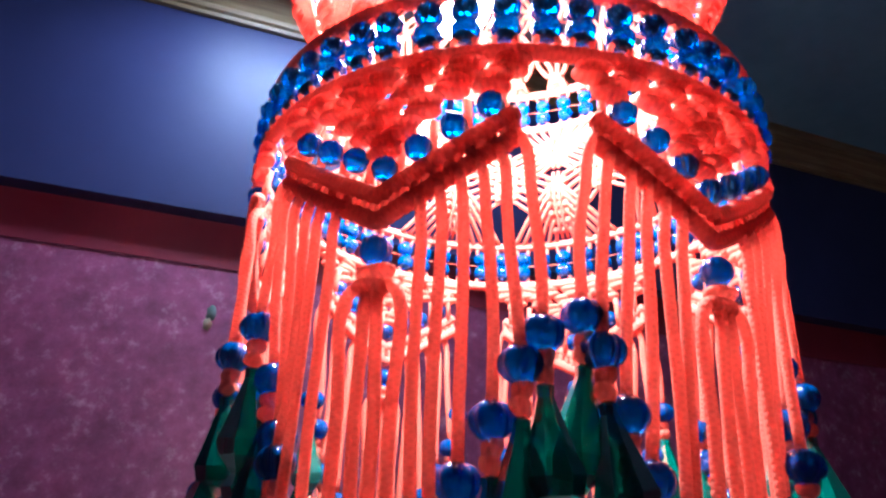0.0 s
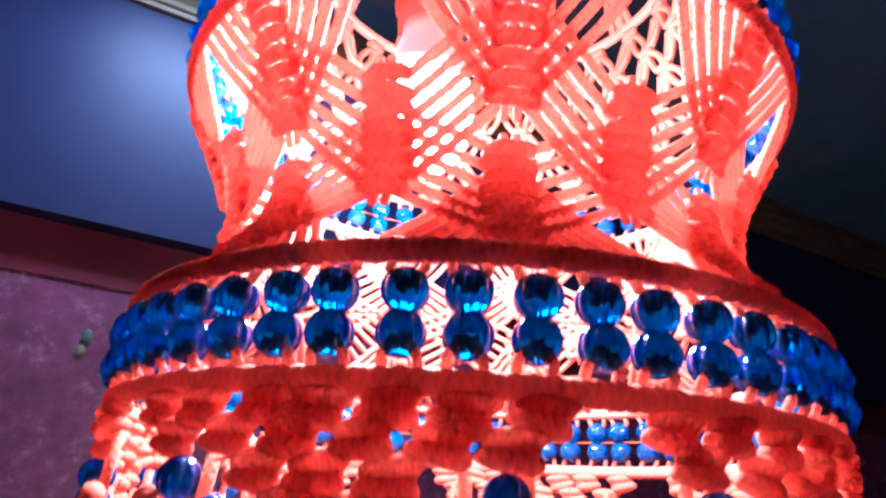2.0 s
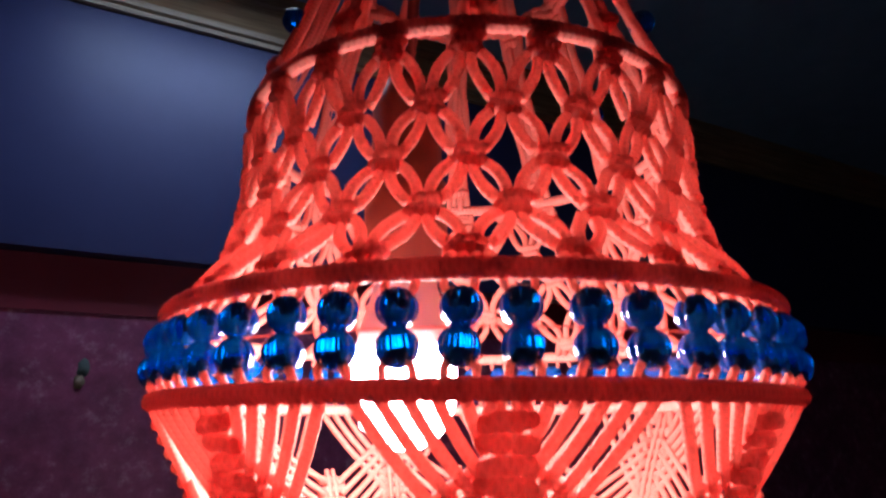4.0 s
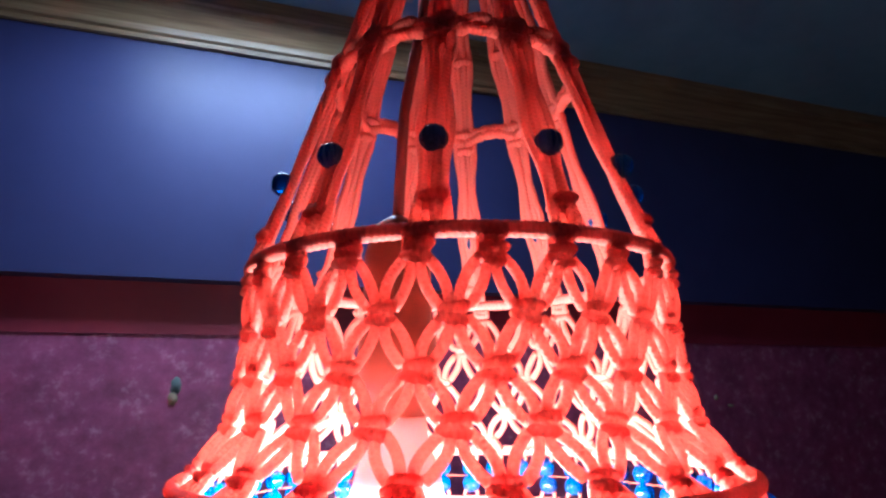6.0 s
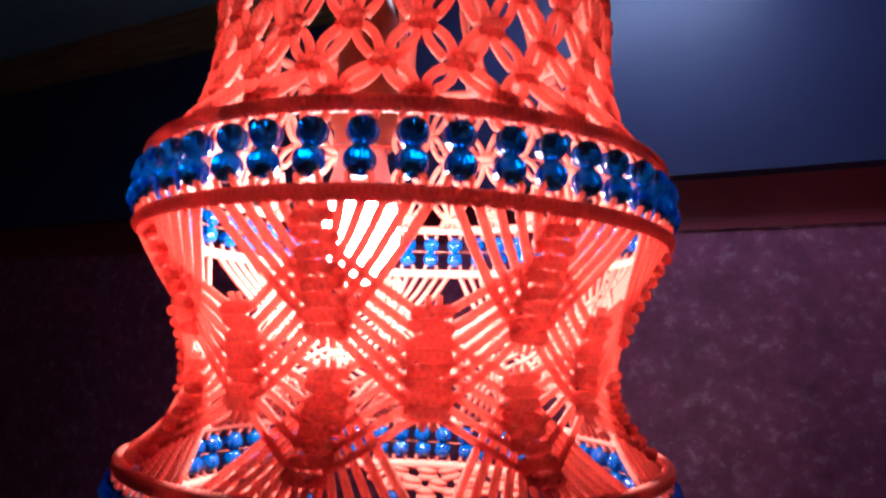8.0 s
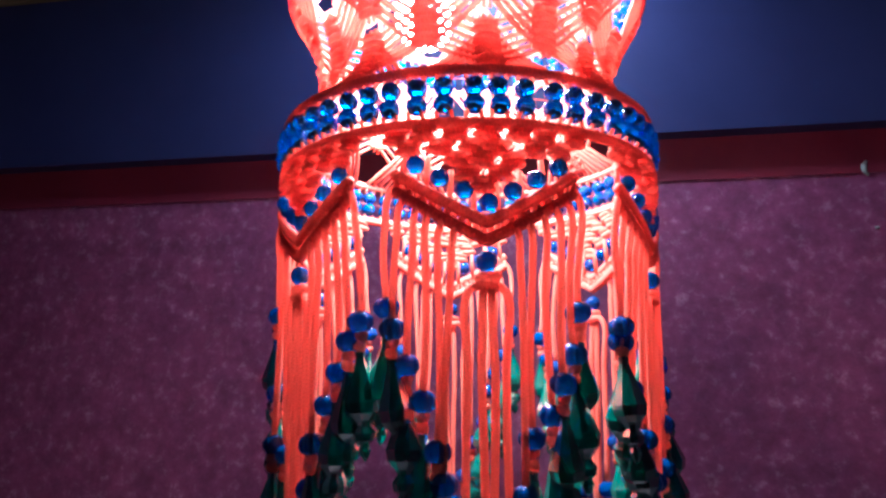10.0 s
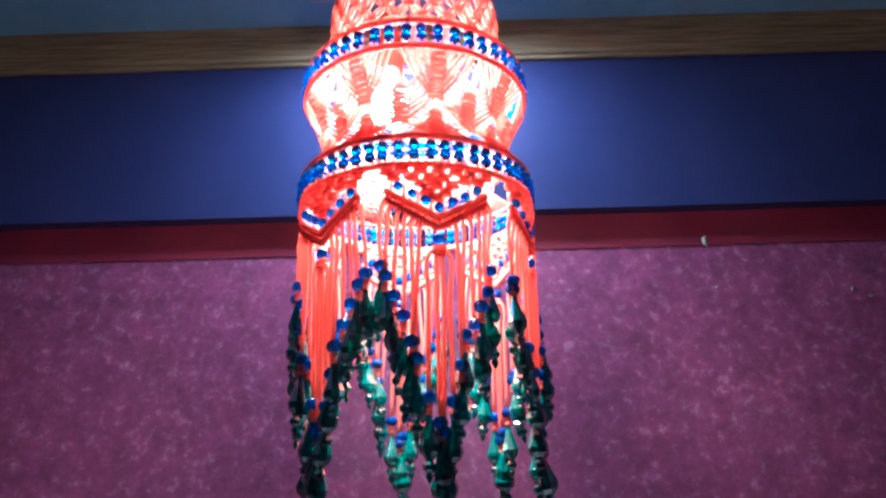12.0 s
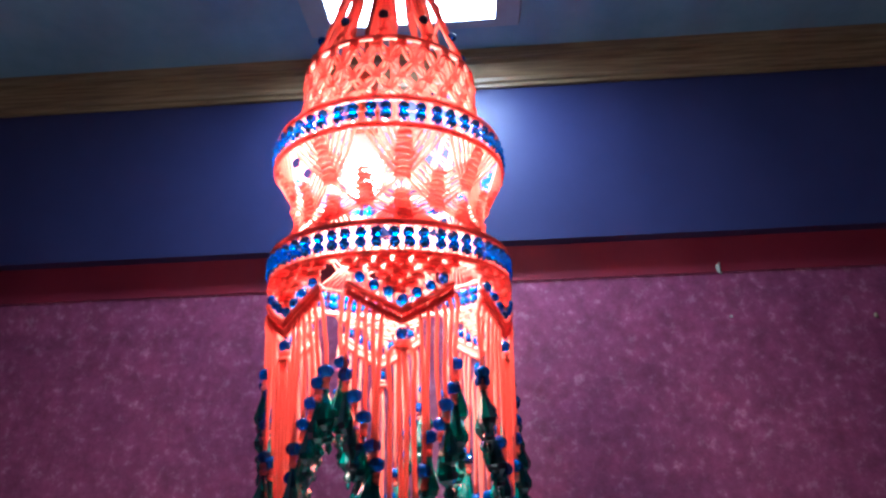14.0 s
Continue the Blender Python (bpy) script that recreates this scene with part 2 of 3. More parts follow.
# ---------------------------------------------------------------- the lantern
R_T, R_1A, R_1B, R_2A, R_2B = 0.1010, 0.1277, 0.1300, 0.1285, 0.1290
Z_T, Z_1A, Z_1B, Z_2A, Z_2B = 2.0939, 2.0010, 1.9692, 1.8663, 1.8355
CORD_R = 0.0021
TIPS = (12.0, 71.5, 132.5, 193.5, 254.0, 315.4)
RIB0 = 14.0
RIBS = 9
HALF_STEP = 180 / RIBS

lantern = put("macrame_lantern", None, m=pose(0, 0, 0))
tagged(lantern, "lit red macrame cord lantern with blue beads and green drops, hanging", "hanging lamp")
rnd = random.Random(7)


def wrapped_ring(r, z, thick=0.0034, turns=170, n=9):
    """A hoop wound tightly with cord: each turn is a small ridge."""
    g = Geo()
    k = turns * 2
    pts = [cyl(360 * i / k, r, z) for i in range(k)]
    rad = [thick * (1.0 if i % 2 else 0.90) for i in range(k)]
    return tube(g, pts, rad, n, closed=True)


for nm, r, z in (("top_hoop", R_T, Z_T), ("hoop", R_1A, Z_1A), ("hoop", R_1B, Z_1B), ("hoop", R_2A, Z_2A), ("hoop", R_2B, Z_2B)):
    put(nm, wrapped_ring(r, z).mesh(nm, WRAP), lantern, label="hoop wound tightly with dark red cord")


def knot_mesh(w, h, t, turns=2):
    """A flat square knot seen from outside (-y): turns laid over one another as one soft skin, pinched between them."""
    g = Geo()
    m, n = 6 * turns + 2, 14
    v, f = [], []
    for i in range(m + 1):
        u = i / m
        ridge = abs(math.sin(math.pi * turns * u)) ** 0.55
        end = min(1.0, math.sin(math.pi * u) * 2.2 + 0.12)
        wide = w / 2 * (0.74 + 0.26 * ridge) * (0.72 + 0.28 * end)
        deep = t * 1.75 * (0.55 + 0.45 * ridge) * (0.5 + 0.5 * end)
        skew = w * 0.05 * (1 if int(u * turns * 0.999) % 2 else -1) * ridge
        for k in range(n):
            a = 2 * math.pi * k / n
            c, q = math.cos(a), math.sin(a)
            x = wide * math.copysign(abs(c) ** 0.75, c)
            v.append((x + skew, deep * q * (1 - 0.18 * abs(c)), h * 1.12 * (u - 0.5) + h * 0.07 * math.copysign(1, skew) * c))
    for i in range(m):
        for k in range(n):
            f.append((i * n + k, i * n + (k + 1) % n, (i + 1) * n + (k + 1) % n, (i + 1) * n + k))
    f += [tuple(range(n))[::-1], tuple(m * n + k for k in range(n))]
    uv = [[(v[i][0], v[i][2] * 40) for i in face] for face in f]
    return g.add(v, f, uv)


def on_shell(deg, r, z, slope=0.0, spin=0.0):
    """Pose of a piece lying on the lantern's skin; slope leans its top inwards."""
    p = cyl(deg, r, z)
    return pose(*p, 0, 0, deg) @ pose(0, 0, 0, slope, spin, 0)


# --- bell-shaped net between the top hoop and the first bead band
BELL = ((0, 0.1010), (0.10, 0.1012), (0.30, 0.1006), (0.48, 0.1018), (0.68, 0.1052), (0.78, 0.1088), (0.90, 0.1160), (1, 0.1270))


def bell(z):
    u = (Z_T - z) / (Z_T - Z_1A)
    return float(np.interp(u, [p[0] for p in BELL], [p[1] for p in BELL]))


NET_ROWS = [Z_T - 0.0085, Z_T - 0.030, Z_T - 0.0495, Z_T - 0.068, Z_T - 0.0855]
NET_N = 24
STEP = 360 / NET_N
KNOT = knot_mesh(0.0122, 0.0080, CORD_R * 0.92).mesh("square_knot", CORD)


# cords below each row's knots, drawn once for the front and shared round the net
net_cords = []
for k in range(5):
    row = []
    za = NET_ROWS[k]
    for side in (-1, 1):
        for lane in (0, 1):
            g = Geo()
            if k < 4:
                zb = NET_ROWS[k + 1]
                zm = (za + zb) / 2
                a0, a1 = side * (0.9 + 1.6 * lane), side * (STEP / 2 - 2.8 + 1.8 * lane)
                am = (a0 + a1) / 2 + side * (2.4 if lane else -2.2)
                tube(g, bezier(cyl(a0, bell(za), za - 0.002), cyl(am, bell(zm) + 0.0015 + 0.002 * lane, zm), cyl(a1, bell(zb), zb + 0.002), 9), CORD_R * 0.96, 8)
            else:
                s = side * (1.4 + 2.4 * lane)
                tube(g, [cyl(s * 0.4, bell(za), za), cyl(s, R_1A, Z_1A)], CORD_R, 7)
            row.append(g.mesh("net_cord", CORD))
    net_cords.append(row)
g = Geo()
for s in (-1.9, -0.6, 0.6, 1.9):
    tube(g, [cyl(s, R_T, Z_T), cyl(s, bell(NET_ROWS[0]), NET_ROWS[0])], CORD_R, 6)
HITCH = g.mesh("hitch", CORD)
for k, z in enumerate(NET_ROWS):
    slope = -math.degrees(math.atan2(bell(z - 0.003) - bell(z + 0.003), 0.006))
    for i in range(NET_N):
        a = STEP * (i + 0.5 * (k % 2))
        m = on_shell(a + rnd.uniform(-0.6, 0.6), bell(z) + 0.001, z + rnd.uniform(-0.0008, 0.0008), slope, rnd.uniform(-8, 8))
        knot = put("net_knot", KNOT, lantern, m)
        back = m.inverted() @ pose(0, 0, 0, 0, 0, a)
        for me in net_cords[k] + ([HITCH] if k == 0 else []):
            put("cord", me, knot, back)


# --- beads
def melon_mesh(r, squash, lobes, depth=0.14):
    """A lobed bead on an upright thread."""
    n = lobes * 4
    g, v, f = Geo(), [], []
    m = 9
    for i in range(m + 1):
        t = math.pi * (0.06 + 0.88 * i / m) - math.pi / 2
        for k in range(n):
            a = 2 * math.pi * k / n
            rr = r * math.cos(t) * (1 - depth + depth * abs(math.sin(a * lobes / 2)) ** 0.6)
            v.append((rr * math.cos(a), rr * math.sin(a), r * squash * math.sin(t)))
    for i in range(m):
        for k in range(n):
            f.append((i * n + k, i * n + (k + 1) % n, (i + 1) * n + (k + 1) % n, (i + 1) * n + k))
    f += [tuple(range(n))[::-1], tuple(m * n + k for k in range(n))]
    return g.add(v, f)


BEAD = melon_mesh(0.0059, 0.97, 10, 0.20).mesh("bead", BLUE)
EDGE_BEAD = melon_mesh(0.0053, 0.97, 9, 0.24).mesh("edge_bead", BLUE)


LOOP = Geo()
for s in (-1, 1):
    tube(LOOP, [(s * 0.0042, 0.001, 0.0), (s * 0.0040, -0.0012, -0.0035), (s * 0.0018, -0.0012, -0.0062), (s * 0.0004, 0, -0.0078)], 0.0013, 6)
LOOP = LOOP.mesh("cord_loop", CORD)


def bead_band(r0, z0, r1, z1, count, start):
    g = Geo()
    zm = (z0 + z1) / 2
    tube(g, [cyl(a, (r0 + r1) / 2, zm) for a in range(0, 360, 4)], 0.0003, 4, closed=True)
    band = put("bead_band", g.mesh("bead_thread", CORD), lantern, label="band of paired blue beads on red threads")
    for i in range(count):
        a = start + 360 / count * i + rnd.uniform(-0.5, 0.5)
        put("cord_loop", LOOP, band, on_shell(a, r0, z0 - 0.002))
        put("cord_loop", LOOP, band, on_shell(a, r1, z1 + 0.002) @ pose(0, 0, 0, 0, 180, 0))
        for u in (0.335, 0.665):
            r, z = r0 + (r1 - r0) * u, z0 + (z1 - z0) * u
            put("bead", BEAD, band, pose(*cyl(a + rnd.uniform(-0.25, 0.25), r + 0.0008, z), rnd.uniform(-6, 6), rnd.uniform(-6, 6), rnd.uniform(0, 90)))


bead_band(R_1A, Z_1A, R_1B, Z_1B, 48, 6.3)
bead_band(R_2A, Z_2A, R_2B, Z_2B, 54, 2.2)


# --- waisted middle section of ribs and fanned cords
R_W, U_W = 0.1035, 0.66


def waist(z):
    u = min(1, max(0, (Z_1B - z) / (Z_1B - Z_2A)))
    if u < U_W:
        v = u / U_W
        return R_1B + (R_W - R_1B) * (math.sin(v * math.pi / 2) ** 1.15)
    v = (u - U_W) / (1 - U_W)
    return R_W + (R_2A - R_W) * v ** 1.7


def z_at(u):
    return Z_1B + (Z_2A - Z_1B) * u


def rib_mesh(u0, u1, n, w):
    """A column of square knots that follows the waist, drawn at the front."""
    g = Geo()
    t = 0.0024
    for i in range(n):
        z = z_at(u0 + (u1 - u0) * (i + 0.5) / n)
        h = abs(z_at(u1) - z_at(u0)) / n
        r = waist(z)
        s = 1 if i % 2 else -1
        w2 = w * (1.0 + 0.10 * (i % 2))
        q = [(-w2 / 2, -0.0012, s * h * 0.22), (-w2 * 0.46, 0.0010, s * h * 0.12), (-w2 * 0.2, 0.0026, 0), (w2 * 0.2, 0.0026, 0), (w2 * 0.46, 0.0010, -s * h * 0.12), (w2 / 2, -0.0012, -s * h * 0.22)]
        pts = [cyl(math.degrees(x / r), r + o, z + dz) for x, o, dz in q]
        tube(g, pts, [t * 0.80, t * 1.08, t * 1.12, t * 1.12, t * 1.08, t * 0.80], 9)
    # the cords that the knots are tied round
    for s in (-0.15, 0.15):
        tube(g, [cyl(math.degrees(s * w / waist(z_at(u))), waist(z_at(u)), z_at(u)) for u in np.linspace(u0 - 0.03, u1 + 0.03, 8)], 0.0013, 6)
    return g


THIN = 0.0017


def skin_cord(a0, u0, a1, u1, bow=0.0, out=0.0, n=9, r=THIN):
    """A cord lying on the waist's skin from one place to another, slightly bowed."""
    pts = []
    for t in np.linspace(0, 1, n):
        u = u0 + (u1 - u0) * t
        a = a0 + (a1 - a0) * (t + bow * math.sin(math.pi * t))
        pts.append(cyl(a, waist(z_at(u)) + out, z_at(u)))
    return tube(Geo(), pts, r, 7).mesh("fan_cord", CORD)


upper, middle, lower = [], [], []
for side in (-1, 1):
    for j in range(6):
        # from the hoop in nested arches to the column's sides
        upper.append(skin_cord(side * (1.6 + 3.4 * j), 0.0, side * 2.6, 0.08 + 0.070 * j, bow=-0.10, r=0.0018))
        # from the neighbouring upper column down to this one
        middle.append(skin_cord(side * (HALF_STEP - 2.3), 0.17 + 0.058 * j, side * 2.6, 0.37 + 0.066 * j, bow=-0.04, out=-0.0012 + 0.0004 * j))
        lower.append(skin_cord(side * (HALF_STEP - 2.5), 0.47 + 0.052 * j, side * 2.8, 0.58 + 0.064 * j, out=-0.0012 + 0.0004 * j, r=0.0015))
        # from the lowest column out to the hoop below, leaving an arched window
        lower.append(skin_cord(side * 2.6, 0.66 + 0.052 * j, side * (17.6 - 2.9 * j), 1.0, bow=0.06, out=-0.0006, r=0.0016))
RIB_A = rib_mesh(0.05, 0.47, 8, 0.0128).mesh("rib", CORD)
RIB_B = rib_mesh(0.345, 0.74, 8, 0.0128).mesh("rib", CORD)
RIB_C = rib_mesh(0.57, 0.94, 8, 0.0125).mesh("rib", CORD)
for i in range(RIBS):
    for me, cords, turn in ((RIB_A, upper, 0), (RIB_B, middle, HALF_STEP), (RIB_C, lower, 0)):
        rib = put("rib", me, lantern, pose(0, 0, 0, 0, 0, RIB0 + 2 * HALF_STEP * i + turn), label="column of red square knots")
        for c in cords:
            put("fan_cord", c, rib)


# --- six scallops below the second bead band
def skirt(z):
    return R_2B - 0.0005 - 0.085 * (Z_2B - z)


HALF = 22.5


def vee(a, depth_mid, depth_end):
    """Level of a V-shaped, slightly bellied line on a scallop, a degrees from its middle."""
    k = min(1.25, abs(a) / HALF)
    return Z_2B - depth_mid + (depth_mid - depth_end) * k - 0.0012 * math.sin(math.pi * min(1, k))


def dense_knot():
    """A tight square knot with an unseen core bar added to dim the light through its middle."""
    g = knot_mesh(0.0148, 0.0085, CORD_R * 1.15)
    return tube(g, [(x, 0.0004, 0.0) for x in (-0.0056, -0.002, 0.002, 0.0056)], [0.0016, 0.0027, 0.0027, 0.0016], 7)


DENSE_KNOT = dense_knot().mesh("dense_knot", CORD)
TIP_KNOT = knot_mesh(0.0150, 0.0095, 0.0029).mesh("tip_knot", CORD)


def roll(dm, de, out, thick):
    """A bar of half hitches along the V: each hitch a slanting ridge."""
    n = 73
    pts = []
    for t in np.linspace(-1, 1, n):
        a = HALF * t
        z = vee(a, dm, de)
        pts.append(cyl(a, skirt(z) + out + 0.0006 * (1 - abs(t)), z))
    rad = [thick * (1.0 if i % 2 else 0.92) * (0.72 if i in (0, n - 1) else 1) for i in range(n)]
    return tube(Geo(), pts, rad, 9)


def scallop(mid):
    turn = pose(0, 0, 0, 0, 0, mid)
    ob = put("scallop_edge", roll(0.0548, 0.0262, 0.0030, 0.0035).mesh("scallop_edge", HITCHED), lantern, turn, label="thick rolled red edge of a knotted scallop")
    put("rolled_edge", roll(0.0642, 0.0356, 0.0030, 0.0035).mesh("rolled_edge", HITCHED), ob)
    # short cords showing between the two rolls
    g = Geo()
    for a in np.arange(-HALF + 0.8, HALF, 1.75):
        za, zb = vee(a, 0.0548, 0.0262), vee(a, 0.0642, 0.0356)
        tube(g, [cyl(a + rnd.uniform(-0.3, 0.3), skirt(za) + 0.0024, za), cyl(a, skirt(zb) + 0.0036, (za + zb) / 2), cyl(a + rnd.uniform(-0.3, 0.3), skirt(zb) + 0.0024, zb)], CORD_R * 0.9, 6)
    put("hitching", g.mesh("hitching", CORD), ob)
    # cords from the beads down to the first roll
    g = Geo()
    for a in np.arange(-20.4, 21, 5.83):
        za, zb = vee(a, 0.0350, 0.0070), vee(a, 0.0548, 0.0262)
        tube(g, [cyl(a * 0.97, skirt(za) - 0.0022, min(za, Z_2B - 0.002)), cyl(a, skirt(zb) + 0.001, zb)], CORD_R * 0.8, 6)
    put("backing", g.mesh("backing", CORD), ob)
    row = 0
    depth = 0.0058
    while depth < 0.038:
        z = Z_2B - depth
        reach = 29.2 - 6.5 * min(1, depth / 0.015)
        for i in range(-4, 5):
            a = 7.4 * (i + 0.5 * (row % 2))
            if abs(a) < reach and z > vee(a, 0.0370, 0.0090):
                put("knot", DENSE_KNOT, ob, on_shell(a + rnd.uniform(-1.1, 1.1), skirt(z) + 0.0010 + rnd.uniform(-0.0006, 0.0006), z + rnd.uniform(-0.0007, 0.0007), 0, rnd.uniform(-12, 12)))
        row += 1
        depth += 0.0071
    for i in range(7):
        a = -17.5 + 35 * i / 6
        z = vee(a, 0.0425, 0.0145)
        put("bead", EDGE_BEAD, ob, pose(*cyl(a + 0.6, skirt(z) + 0.0018, z - 0.001), rnd.uniform(-12, 12), rnd.uniform(-12, 12), 0))
    z = Z_2B - 0.0752
    put("bead", BEAD, ob, pose(*cyl(0, skirt(z) + 0.004, z)), label="blue bead under the point of the scallop")
    put("tip_knot", TIP_KNOT, ob, on_shell(0, skirt(z) + 0.004, z - 0.0105))
    return ob


for tip in TIPS:
    scallop(tip)

# --- fringe: cords, each with bead, knot and green drop at its end
DROP_LINE = [(0.0010, 0), (0.0030, -0.0010), (0.0027, -0.0045), (0.0044, -0.0100), (0.0072, -0.0185), (0.0098, -0.0262), (0.0086, -0.0315), (0.0046, -0.0358),
             (0.0034, -0.0378), (0.0061, -0.0418), (0.0051, -0.0455), (0.0024, -0.0475), (0.0035, -0.0502), (0.0020, -0.0538), (0.0004, -0.0560)]
DROP = lathe(DROP_LINE, 8).mesh("drop", GREEN, smooth=False)
BIG_DROP = lathe([(r * 1.25, z * 1.12) for r, z in DROP_LINE], 8).mesh("big_drop", GREEN, smooth=False)


END_BEAD = melon_mesh(0.0074, 0.82, 7, 0.26).mesh("end_bead", BLUE)
END_KNOT = knot_mesh(0.0068, 0.0100, 0.0023).mesh("end_knot", CORD)
FRINGE_R = 0.0020


def pendant(ob, e, turn, drop):
    """The bead, knot and drop at the foot of a cord."""
    put("bead", END_BEAD, ob, pose(*e, rnd.uniform(-9, 9), rnd.uniform(-9, 9), rnd.uniform(0, 45)))
    put("knot", END_KNOT, ob, pose(e[0], e[1], e[2] - 0.0100, 0, 0, turn))
    put("drop", drop, ob, pose(e[0], e[1], e[2] - 0.0150, rnd.uniform(-8, 8), rnd.uniform(-8, 8), rnd.uniform(0, 45)), label="dark green faceted drop")


def fringe(mid):
    for side in (-1, 1):
        for i in range(6):
            # out of the lower roll square to it, then over and straight down
            a = side * (6.6 + 3.05 * i)
            z0 = vee(a, 0.0646, 0.0361)
            r0 = skirt(z0) + 0.0032
            b = a + side * (1.6 + 0.15 * i) + rnd.uniform(-0.5, 0.5)
            zend = 1.610 + 0.128 * min(1, abs(a) / HALF) ** 0.95 + rnd.uniform(-0.008, 0.008)
            r_end = r0 - 0.003 + rnd.uniform(-0.004, 0.004)
            pts = list(bezier(cyl(mid + a - side * 0.5, r0 - 0.001, z0 + 0.0045), cyl(mid + b, r0 + 0.0040, z0 - 0.0005), cyl(mid + b, r0 + 0.001, z0 - 0.017), 7))
            sway, ph = rnd.uniform(0.3, 1.0), rnd.uniform(0, 6)
            for t in np.linspace(0.12, 1, 8):
                pts.append(cyl(mid + b + side * 0.9 * t + sway * (math.sin(3.4 * t + ph) - math.sin(ph)), r0 + 0.001 + (r_end - r0) * t, z0 - 0.017 + (zend + 0.004 - (z0 - 0.017)) * t))
            ob = put("fringe_cord", tube(Geo(), pts, FRINGE_R, 9).mesh("fringe_cord", CORD), lantern)
            pendant(ob, (pts[-1][0], pts[-1][1], zend), mid + b, DROP)
    # four cords out of the knot under the point: two swing wide, two hang straight
    z0 = Z_2B - 0.0905
    r0 = skirt(z0) + 0.004
    for x0, x1, zend, drop in ((-2.4, -4.3, 1.618, DROP), (2.4, 4.3, 1.614, DROP), (-0.8, -1.0, 1.596, DROP), (0.8, 1.2, 1.588, BIG_DROP)):
        bulge = 1.5 if abs(x0) > 2 else 1.0
        pts = list(bezier(cyl(mid + x0, r0 + 0.001, z0 + 0.003), cyl(mid + x1 * bulge, r0 + 0.003, z0 + 0.001), cyl(mid + x1 * 1.15, r0 + 0.001, z0 - 0.022), 7))
        for t in np.linspace(0.15, 1, 7):
            pts.append(cyl(mid + x1 * (1.15 - 0.1 * t) + 0.5 * math.sin(3 * t + x1), r0 + 0.001 - 0.003 * t, z0 - 0.022 + (zend + 0.004 - (z0 - 0.022)) * t))
        ob = put("fringe_cord", tube(Geo(), pts, FRINGE_R * 1.1, 9).mesh("fringe_cord", CORD), lantern)
        pendant(ob, (pts[-1][0], pts[-1][1], zend), mid + x1, drop)


for tip in TIPS:
    fringe(tip)


# --- hanging straps above the top hoop
def dome(u):
    """Radius of the straps, u from the hoop (0) to the gather (1)."""
    return R_T + (0.020 - R_T) * u ** 0.92


Z_G = 2.335
LINK_U = 0.42


def strap(deg):
    ob = None
    for lane in (-1.5, -0.5, 0.5, 1.5):
        pts = []
        for u in np.linspace(0, 1, 25):
            r = dome(u)
            pinch = 1.0 + 0.28 * math.cos(u * 2 * math.pi * 5)
            w = 0.0034 * pinch * (1 - 0.30 * u)
            pts.append(cyl(deg + math.degrees(lane * w / r), r + 0.0012 * math.sin(9 * u + 3 * lane), Z_T + (Z_G - Z_T) * u))
        me = tube(Geo(), pts, CORD_R * 1.08, 7).mesh("strap_cord", CORD)
        if ob is None:
            ob = put("hanging_strap", me, lantern, label="strap of knotted red cords")
        else:
            put("cord", me, ob)
    for u in (0.05, 0.40, 0.44, 0.62, 0.80):
        z = Z_T + (Z_G - Z_T) * u
        put("knot", STRAP_KNOT, ob, on_shell(deg + rnd.uniform(-1, 1), dome(u) + 0.0004, z, 20, rnd.uniform(-6, 6)))
    z = Z_T + (Z_G - Z_T) * 0.165
    put("bead", BEAD, ob, pose(*cyl(deg, dome(0.165) + 0.0035, z)))
    # link to the next strap
    for k, dz in enumerate((-0.003, 0.003)):
        pts = [cyl(deg + 30 * t, dome(LINK_U) * (1 - 0.03 * math.sin(math.pi * t)), Z_T + (Z_G - Z_T) * LINK_U + dz * (1 - 0.5 * math.sin(math.pi * t)) + 0.004 * math.sin(math.pi * t)) for t in np.linspace(0, 1, 11)]
        put("link", tube(Geo(), pts, [CORD_R * (1.7 if (q + k) % 2 else 1.25) for q in range(11)], 7).mesh("strap_link", CORD), ob)
    put("knot", STRAP_KNOT, ob, on_shell(deg + 15, dome(LINK_U) - 0.001, Z_T + (Z_G - Z_T) * LINK_U + 0.004, 20))


STRAP_KNOT = knot_mesh(0.0128, 0.0085, CORD_R * 1.0).mesh("strap_knot", CORD)
for i in range(12):
    strap(3 + 30 * i)

g = Geo()
tube(g, [cyl(0, 0.0001, 2.31), cyl(0, 0.0001, 2.335), cyl(0, 0.0001, 2.36)], [0.024, 0.024, 0.014], 14)
put("gather", g.mesh("gather", WRAP), lantern, label="red wrapped gathering knot")
g = Geo()
tube(g, [(0, 0, 2.35), (0.002, 0, 2.6), (0, 0, CEIL)], 0.004, 8)
put("hanging_cord", g.mesh("hanging_cord", CORD), lantern, label="red cord up to the ceiling hook")

# --- bulb and holder inside
BX, BY = -0.032, 0.0
holder = put("bulb_holder", None, m=pose(BX, BY, 0))
tagged(holder, "brown bulb holder on a dark cable inside the lantern", "bulb holder")
prof = [(0.004, 2.1240), (0.012, 2.1190), (0.0165, 2.1040), (0.0165, 2.0690), (0.019, 2.0670), (0.019, 2.0390), (0.0165, 2.0370), (0.0165, 2.0270)]
put("socket", lathe(prof, 18).mesh("socket", BROWN), holder)
g = Geo()
tube(g, [(0, 0, 2.1190), (0.003, -0.002, 2.18), (-BX * 0.8, -BY * 0.8, 2.30), (-BX * 0.9, -BY * 0.9, 2.36)], 0.003, 8)
put("cable", g.mesh("bulb_cable", CABLE), holder)
bulb = put("light_bulb", None, m=pose(BX, BY, 0))
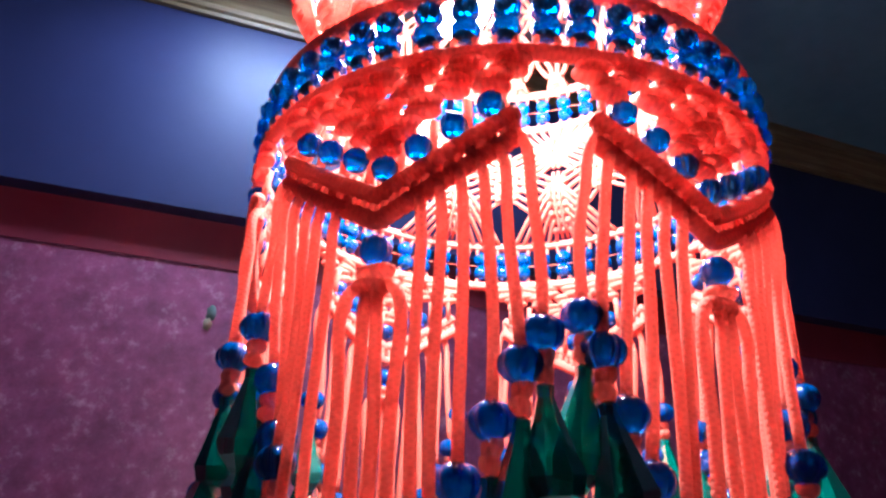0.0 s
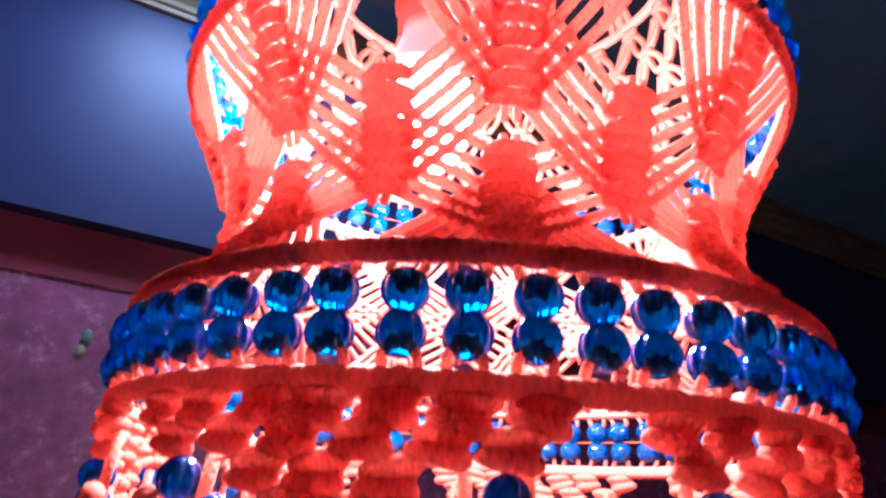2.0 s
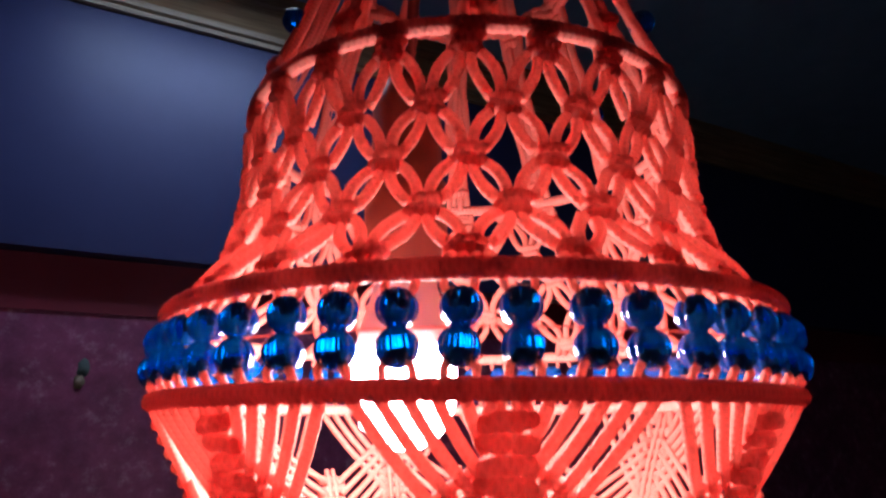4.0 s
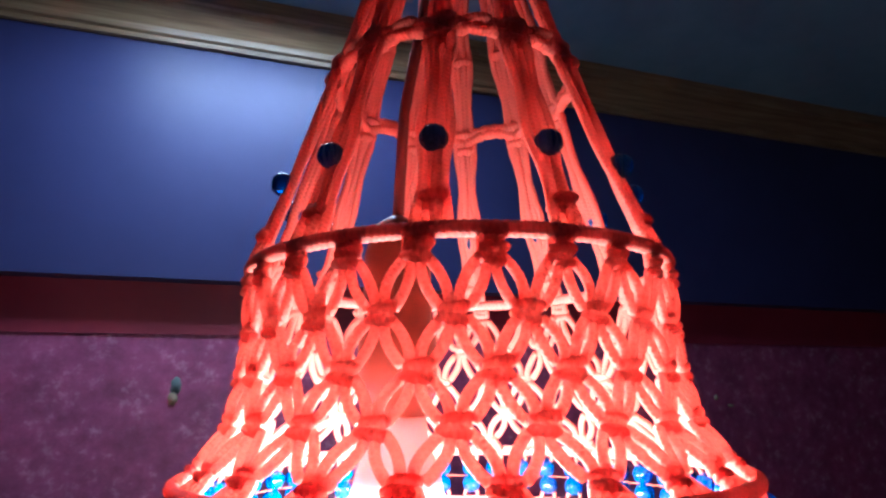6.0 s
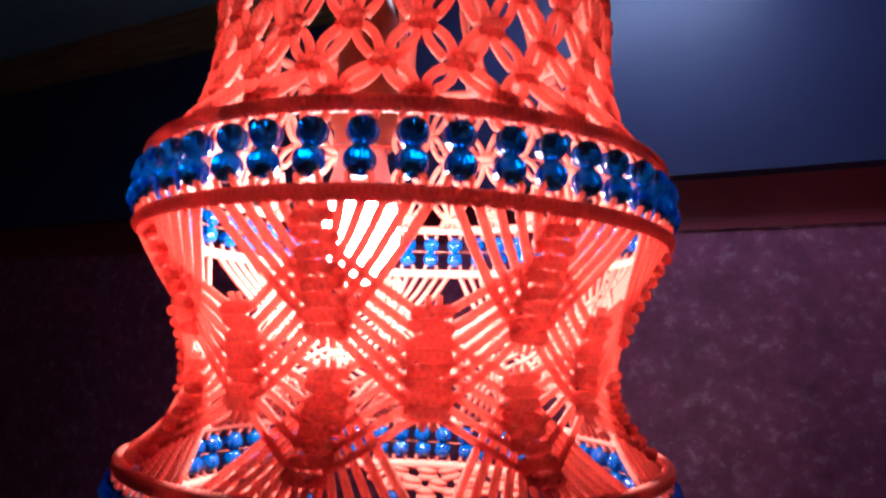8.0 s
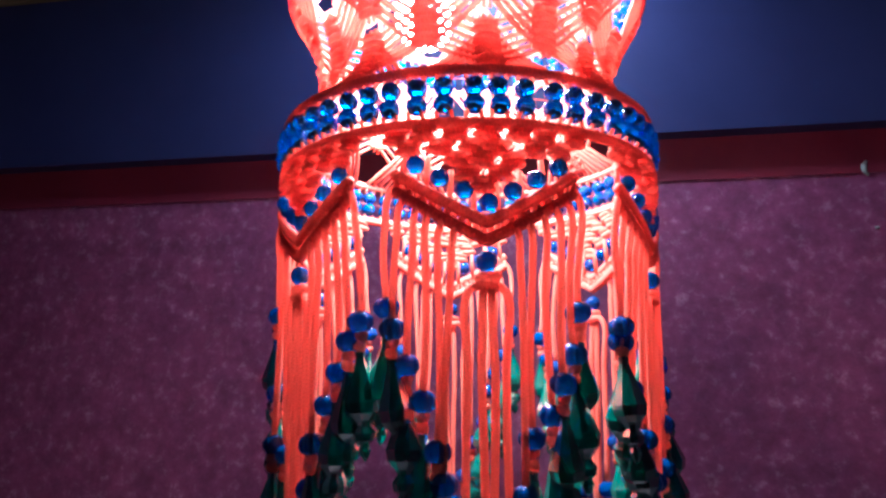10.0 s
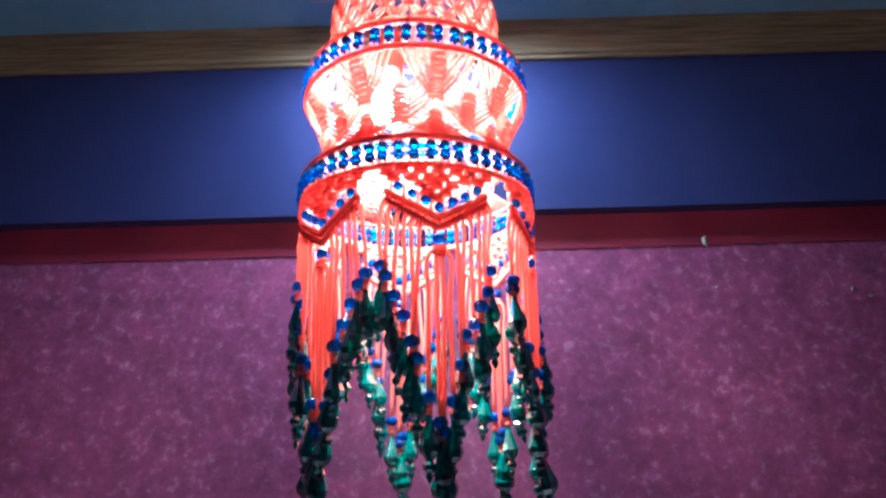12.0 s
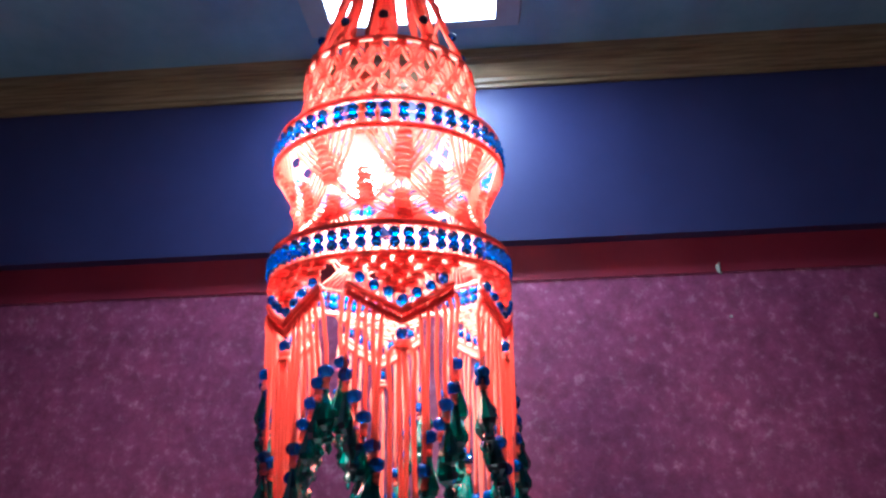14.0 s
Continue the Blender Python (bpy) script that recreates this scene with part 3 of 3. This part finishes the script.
tagged(bulb, "glowing white light bulb in the brown holder", "light bulb")
prof = [(0.0002, 1.9502), (0.0070, 1.9512), (0.0135, 1.9545), (0.0188, 1.9605), (0.0216, 1.9690), (0.0224, 1.9790), (0.0222, 1.9870), (0.0216, 1.9920)]
put("globe", lathe(prof[::-1], 24).mesh("bulb_globe", BULB), bulb, label="glowing white bulb dome")
prof = [(0.0135, 2.0280), (0.0140, 2.0200), (0.0160, 2.0120), (0.0196, 2.0010), (0.0216, 1.9922)]
put("collar", lathe(prof, 24).mesh("bulb_collar", PLASTIC), bulb, label="white plastic bulb collar")
put("base", lathe([(0.0125, 2.0370), (0.0140, 2.0360), (0.0140, 2.0285), (0.0125, 2.0282)], 20).mesh("bulb_base", FRAME), bulb, label="grey metal bulb base")

# --- marks on the wall
def chip(x, z, w, h, mat, label, bend=0.0, lift=0.0005):
    """A thin, ragged flake on the wall, bowed sideways by bend."""
    n = 14
    rim = []
    for k in range(n):
        a = 2 * math.pi * k / n
        q = rnd.uniform(0.75, 1.15)
        dz = h * math.sin(a) * q
        rim.append((w * math.cos(a) * q + bend * (dz / h) ** 2, dz))
    v = [(px, -0.003, pz) for px, pz in rim] + [(px * 1.12, 0.002, pz * 1.12) for px, pz in rim]
    g = Geo().add(v, [tuple(range(n))] + [(k, n + k, n + (k + 1) % n, (k + 1) % n) for k in range(n)])
    ob = put("wall_chip", g.mesh("wall_chip", mat), m=pose(x, WALL_Y - lift, z))
    tagged(ob, label, "paint chip", kind="structure")


chip(-0.169, 2.068, 0.010, 0.018, GREENISH, "dark grey-green scrape in the plum wall paint")
chip(-0.173, 2.043, 0.009, 0.013, TAN, "tan patch of bare plaster on the plum wall")
chip(0.800, 2.184, 0.006, 0.018, WHITE, "small curved white chip on the plum wall", 0.008, 0.004)
chip(0.815, 2.040, 0.004, 0.004, WHITE, "tiny pale speck on the plum wall")
chip(1.210, 2.026, 0.006, 0.007, TAN, "small pale chip on the plum wall")
chip(1.258, 2.003, 0.010, 0.004, TAN, "small pale chip on the plum wall")
